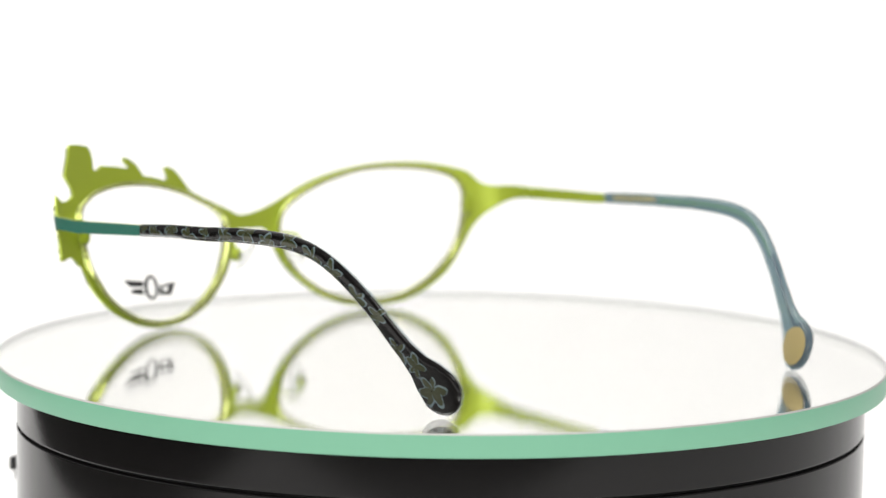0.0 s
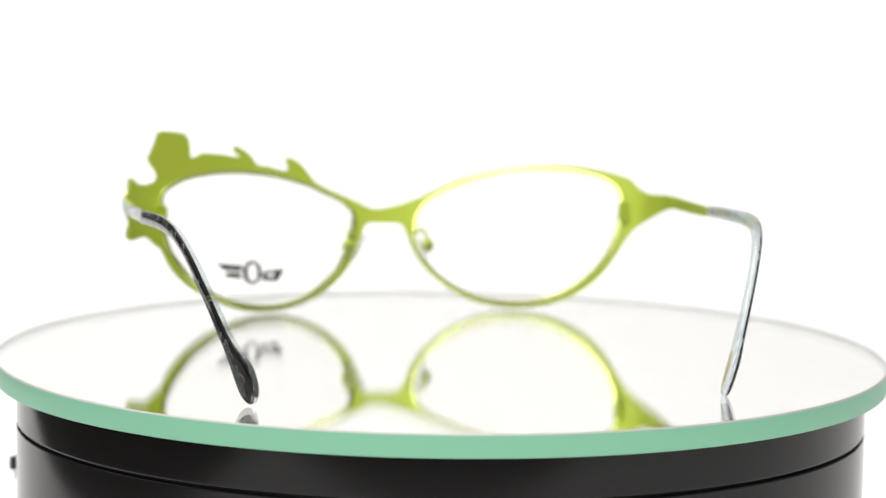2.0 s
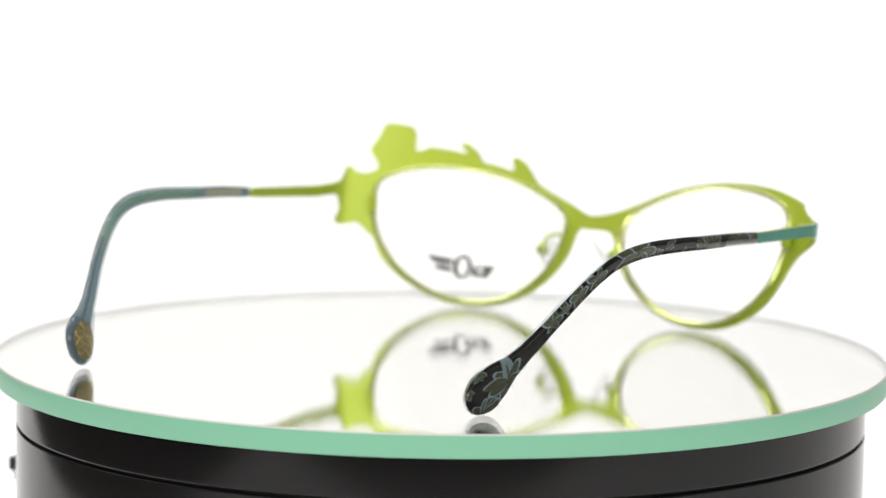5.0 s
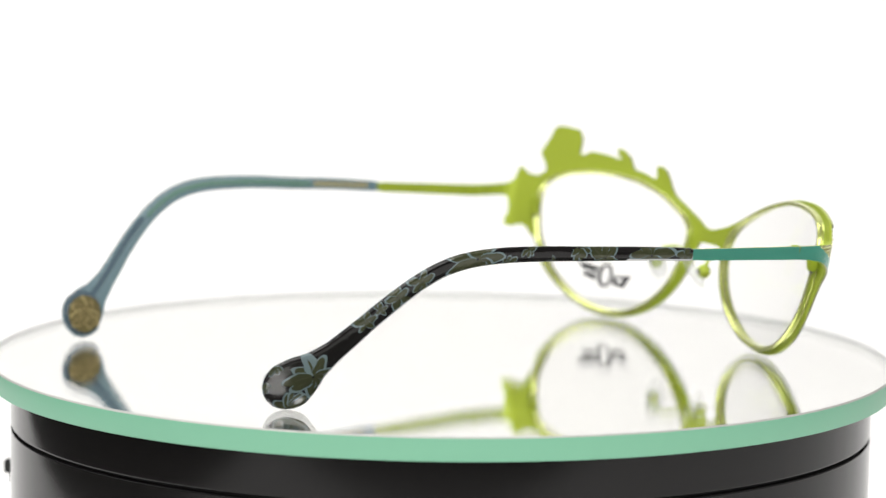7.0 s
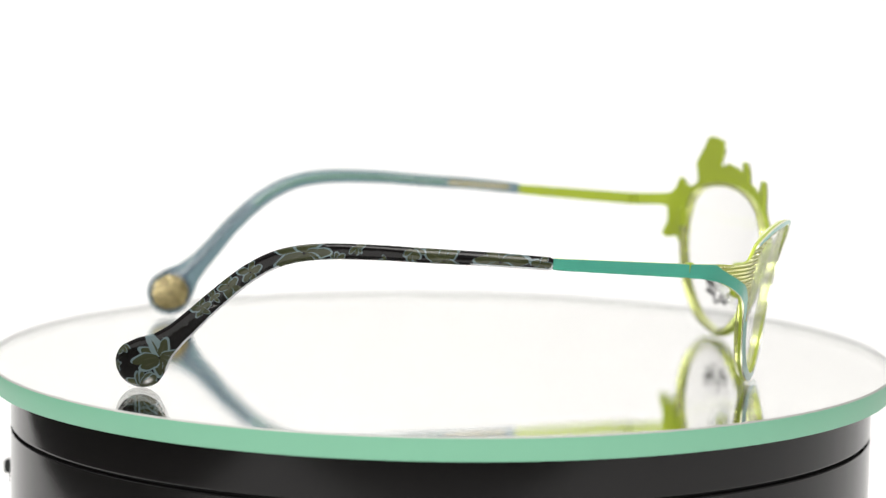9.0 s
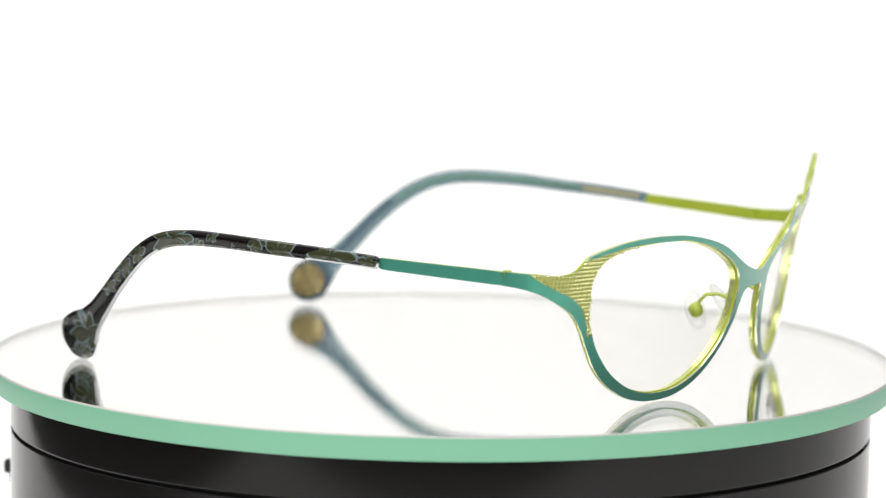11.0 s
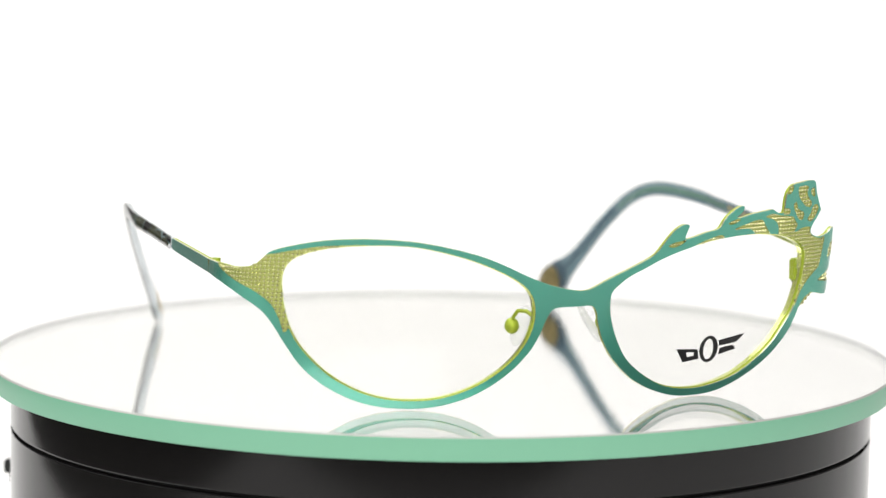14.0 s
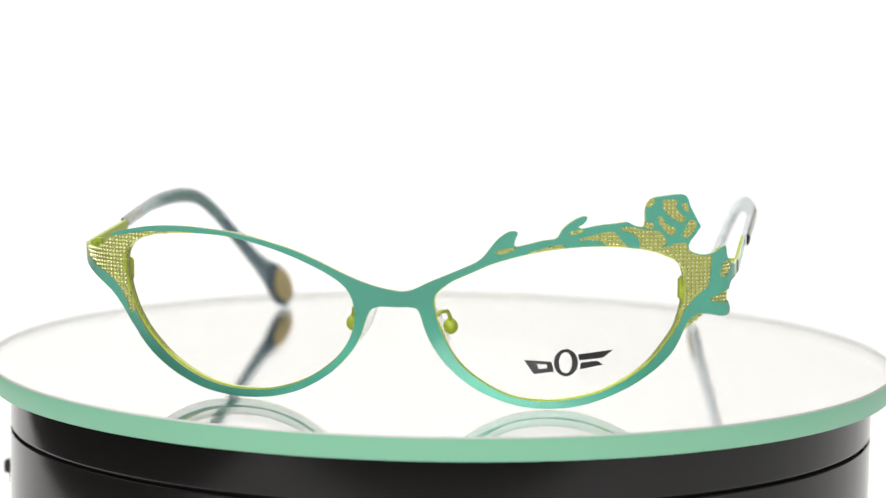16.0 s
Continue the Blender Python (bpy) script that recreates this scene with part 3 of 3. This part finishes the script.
def build_tip(temple, side, flowers):
    outline = tip_outline(side)
    n = len(outline)
    area = sum(outline[i - 1][0] * outline[i][1] - outline[i][0] * outline[i - 1][1] for i in range(n))
    sg = 1 if area > 0 else -1
    rim, inset = [], []
    for depth in (0.1, 0.25, 0.45, 0.7, 1.0):
        for i in range(n):
            (ax, ay), (bx, by) = outline[i - 1], outline[(i + 1) % n]
            d = math.hypot(bx - ax, by - ay) or 1
            p = (outline[i][0] - sg * (by - ay) / d * depth, outline[i][1] + sg * (bx - ax) / d * depth)
            if inside(outline, *p):
                rim.append(p)
                if depth == 0.45:
                    inset.append(p)
    seg = np.array(outline)
    nxt = np.roll(seg, -1, axis=0)

    def edge_gaps(pts):
        d, out = nxt - seg, []
        for p in np.array(pts, float):
            u = np.clip(((p - seg) * d).sum(1) / np.maximum((d * d).sum(1), 1e-9), 0, 1)
            out.append(float(np.hypot(*(seg + d * u[:, None] - p).T).min()))
        return out

    def half(name, regions, mats, out, thick, label, backing=()):
        loops = [lp for lp, _ in [*regions, *backing]] + ([inset] if out > 0 else [])
        points, tris = fill([outline, *loops], 1.2, rim)
        mids = [centre(points, t) for t in tris]
        gaps, near = edge_gaps(points), edge_gaps(mids)
        solid = within(outline, mids)
        index = np.zeros(len(tris), int)
        for lp, m in regions:
            index[within(lp, mids)] = m
        behind = np.full(len(tris), 4 if backing else 0)
        for lp, m in backing:
            behind[within(lp, mids)] = m
        bm = bmesh.new()
        top, bot = {}, {}
        for t, c, ok, idx, g0, rear in zip(tris, mids, solid, index, near, behind):
            if not ok:
                continue
            for i in t:
                if i not in top:
                    g, crown = min(1.0, gaps[i]), min(1.0, gaps[i] / 5.0)
                    h = thick * (0.12 + 0.64 * math.sqrt(max(0.0, 1 - (1 - g) ** 2)) + 0.5 * (1 - (1 - crown) ** 2))
                    y, z = points[i]
                    top[i] = bm.verts.new((side * (temple_x(y, z, side) + out * h) * MM, y * MM, z * MM))
                    bot[i] = bm.verts.new((side * (temple_x(y, z, side) + out * 0.01) * MM, y * MM, z * MM))
            if out > 0 and g0 < 0.42 and c[1] < middle(c[0]) - 0.3 and (c[0] < -4 or 36 < c[0] < 61):
                idx = 3
            idx = int(idx)
            bm.faces.new([top[i] for i in t]).material_index = idx
            if out > 0:
                bm.faces.new([bot[i] for i in reversed(t)]).material_index = int(rear)
        back = {v: bot[i] for i, v in top.items()}
        for e in [e for e in bm.edges if len(e.link_faces) == 1]:
            a, b = e.verts
            if a in back and b in back:
                bm.faces.new((a, b, back[b], back[a]))
        bmesh.ops.delete(bm, geom=[v for v in bm.verts if not v.link_faces], context="VERTS")
        return part(name, bm, mats, temple, label, True)

    cy, cz = [p[0] for p in CENTRE[side]], [p[1] for p in CENTRE[side]]

    def middle(y):
        return float(np.interp(y, cy, cz))

    regions = []
    for y, z, r, k, turn, span in flowers:
        for n, (big, small, vein) in enumerate(petals(y, z, r, k, turn, span)):
            regions += [(big, 1), (small, 2 if (n * 7 + k) % 8 else 1), (vein, 7)]
    core = [p for p in spline(CENTRE[side], 1.0, False) if -2.5 < p[0] < 47]
    band = [(y, z + 0.6) for y, z in core] + [(y, z - 0.6) for y, z in reversed(core)]
    k = 0.9 * (side > 0)
    strip = [(-18.5, 31.7 + k), (-3.0, 32.7 + k), (-3.0, 31.3 + k), (-18.5, 30.3 + k)]
    by, bz = CENTRE[side][-2]
    ring = [(by + 5.35 * math.cos(a), bz + 5.35 * math.sin(a)) for a in [2 * math.pi * n / 36 for n in range(36)]]
    drop = [p for p in spline(CENTRE[side], 1.0, False) if 46.5 < p[0] < by - 3.5]
    neck = [(y + 0.9, z + 0.9) for y, z in drop] + [(y - 0.1, z - 0.1) for y, z in reversed(drop)]
    # a highlight along the upper side, put into the backing's colour
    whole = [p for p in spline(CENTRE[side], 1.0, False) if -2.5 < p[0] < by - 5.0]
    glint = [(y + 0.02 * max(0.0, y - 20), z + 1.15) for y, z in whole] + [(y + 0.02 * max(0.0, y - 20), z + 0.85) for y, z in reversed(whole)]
    seam = [(y, z - 0.62) for y, z in core] + [(y, z - 0.85) for y, z in reversed(core)]
    half("temple_tip", regions, [DARK, PETAL, OLIVE, CLEAR_EDGE, BLUE, CORE, GOLD, VEIN, NAVY, GLINT_PAINT], 1.0, 0.8, "black acetate with pale blue and olive flowers",
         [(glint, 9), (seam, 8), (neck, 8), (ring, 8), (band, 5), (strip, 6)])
    oval = [(by + 4.6 * math.cos(a), bz + 4.3 * math.sin(a)) for a in [2 * math.pi * k / 36 for k in range(36)]]
    inner = [(oval, 2 if side > 0 else 1)]
    if side > 0:
        for big, small, vein in petals(by, bz, 4.0, 9, 12):
            inner += [(big, 1), (small, 2), (vein, 1)]
    half("temple_tip_lining", inner, [SMOKE, GOLD, OLD_GOLD], -1.0, 1.5, "smoky clear acetate with a gold oval")


def build_temple(glasses, side):
    def place(y, z, h):
        return side * (71.0 + h), y, z
    e = 0.8 * (side > 0)
    bar = [(-50.12, 30.9), (-50.12, 28.1), (-48, 28.1), (-24, 29.2 + e), (-21.6, 29.4 + e), (-20.9, 29.9 + e), (-20.9, 31.3 + e), (-21.6, 31.8 + e), (-24, 31.7 + e), (-48, 31.0)]
    points, tris = fill([bar], 3.0)
    keep = [t for t in tris if inside(bar, *centre(points, t))]
    temple = part("temple", slab(points, keep, place, -0.3, 0.0, 1), [TEAL, BARE], glasses, "teal metal temple bar with a flowered acetate tip")
    part("temple_backing", slab(points, keep, place, -0.95, -0.305), LIME, temple, "lime green inner face")
    for k in range(3):
        z = 28.3 + 0.95 * k
        part("hinge_knuckle", tube([(side * 69.2, -50.2, z), (side * 69.2, -50.2, z + 0.85)], 0.9, 16), LIME, temple, "lime hinge knuckle", True)
    part("hinge_leaf", block(side * 69.6, -48.2, 29.6, 0.7, 4.0, 2.3, 0.15), LIME, temple)
    part("hinge_leaf", block(side * 69.5, -52.3, 29.5, 0.8, 4.0, 2.3, 0.15), LIME, temple)
    if side < 0:
        flowers = [(62.2, 7.2, 5.4, 9, 40, 360), (66.0, 0.4, 3.8, 7, 0, 200), (31.0, 32.0, 6.6, 9, 10, 360), (47.0, 24.2, 3.0, 6, 30, 360), (42.3, 27.4, 3.0, 5, 15, 360), (53.0, 19.0, 2.4, 6, 50, 360), (50.2, 21.6, 1.6, 5, 10, 360), (-10.2, 31.0, 6.2, 7, 5, 360), (1.6, 31.2, 4.4, 6, 30, 360), (8.2, 33.6, 2.8, 5, 200, 160), (-19.0, 30.4, 3.0, 5, 20, 360), (20.0, 33.8, 1.8, 4, 180, 180), (70.4, 9.2, 1.8, 4, 180, 200), (24.0, 30.6, 2.0, 4, 0, 180), (72.0, 5.0, 1.4, 4, 120, 180), (14.0, 31.0, 1.5, 4, 0, 360)]
    else:
        flowers = [(66.0, 5.6, 3.6, 6, 10, 360), (62.5, 10.5, 2.6, 5, 70, 360), (58.0, 13.5, 3.0, 5, 20, 360), (54.0, 20.5, 2.4, 5, 50, 360), (48.6, 23.6, 2.8, 6, 30, 360), (43.0, 29.0, 2.6, 5, 0, 360), (37.5, 31.4, 3.0, 6, 0, 360), (31.5, 34.6, 2.6, 5, 50, 360), (25.0, 33.2, 2.6, 6, 15, 360), (19.0, 35.0, 2.6, 6, 15, 360), (12.0, 33.2, 2.8, 6, 25, 360), (5.0, 34.2, 2.4, 5, 40, 360), (-1.0, 32.2, 3.0, 5, 20, 360), (-8.0, 33.2, 2.6, 6, 0, 360), (-14.0, 31.4, 2.6, 5, 30, 360), (-19.0, 32.2, 2.0, 4, 30, 360)]
    build_tip(temple, side, flowers)
    lock = part("rim_lock", block(*lock_place(side), 2.2, 2.2, 5.0, 0.4, side * 24), LIME, glasses, "lime rim lock block")
    part("lock_screw", tube([(lock_place(side)[0], lock_place(side)[1], lock_place(side)[2] - 2.4), (lock_place(side)[0], lock_place(side)[1], lock_place(side)[2] - 2.9)], 0.7, 14), STEEL, lock, "small screw head", True)


def lock_place(side):
    return sheet(61.3 if side > 0 else -60.8, 26.0, -2.9)


def build_glasses():
    glasses = tagged(new("eyeglasses"), "cat-eye eyeglasses in teal and lime metal with a rose", "eyeglasses")
    build_front(glasses)
    for side in (-1, 1):
        build_nose_pad(glasses, side)
        build_temple(glasses, side)
    return glasses


build_backdrop()
build_room()
mirror_disc = build_turntable()
eyeglasses = build_glasses()


def motions():
    rows = [(k * 0.5, pose(0, 0, 0, 0, 0, -14.231 * (k * 0.5 - 16.184) - 10.8)) for k in range(33)]
    walk(eyeglasses, rows)
    walk(mirror_disc, rows)


motions()
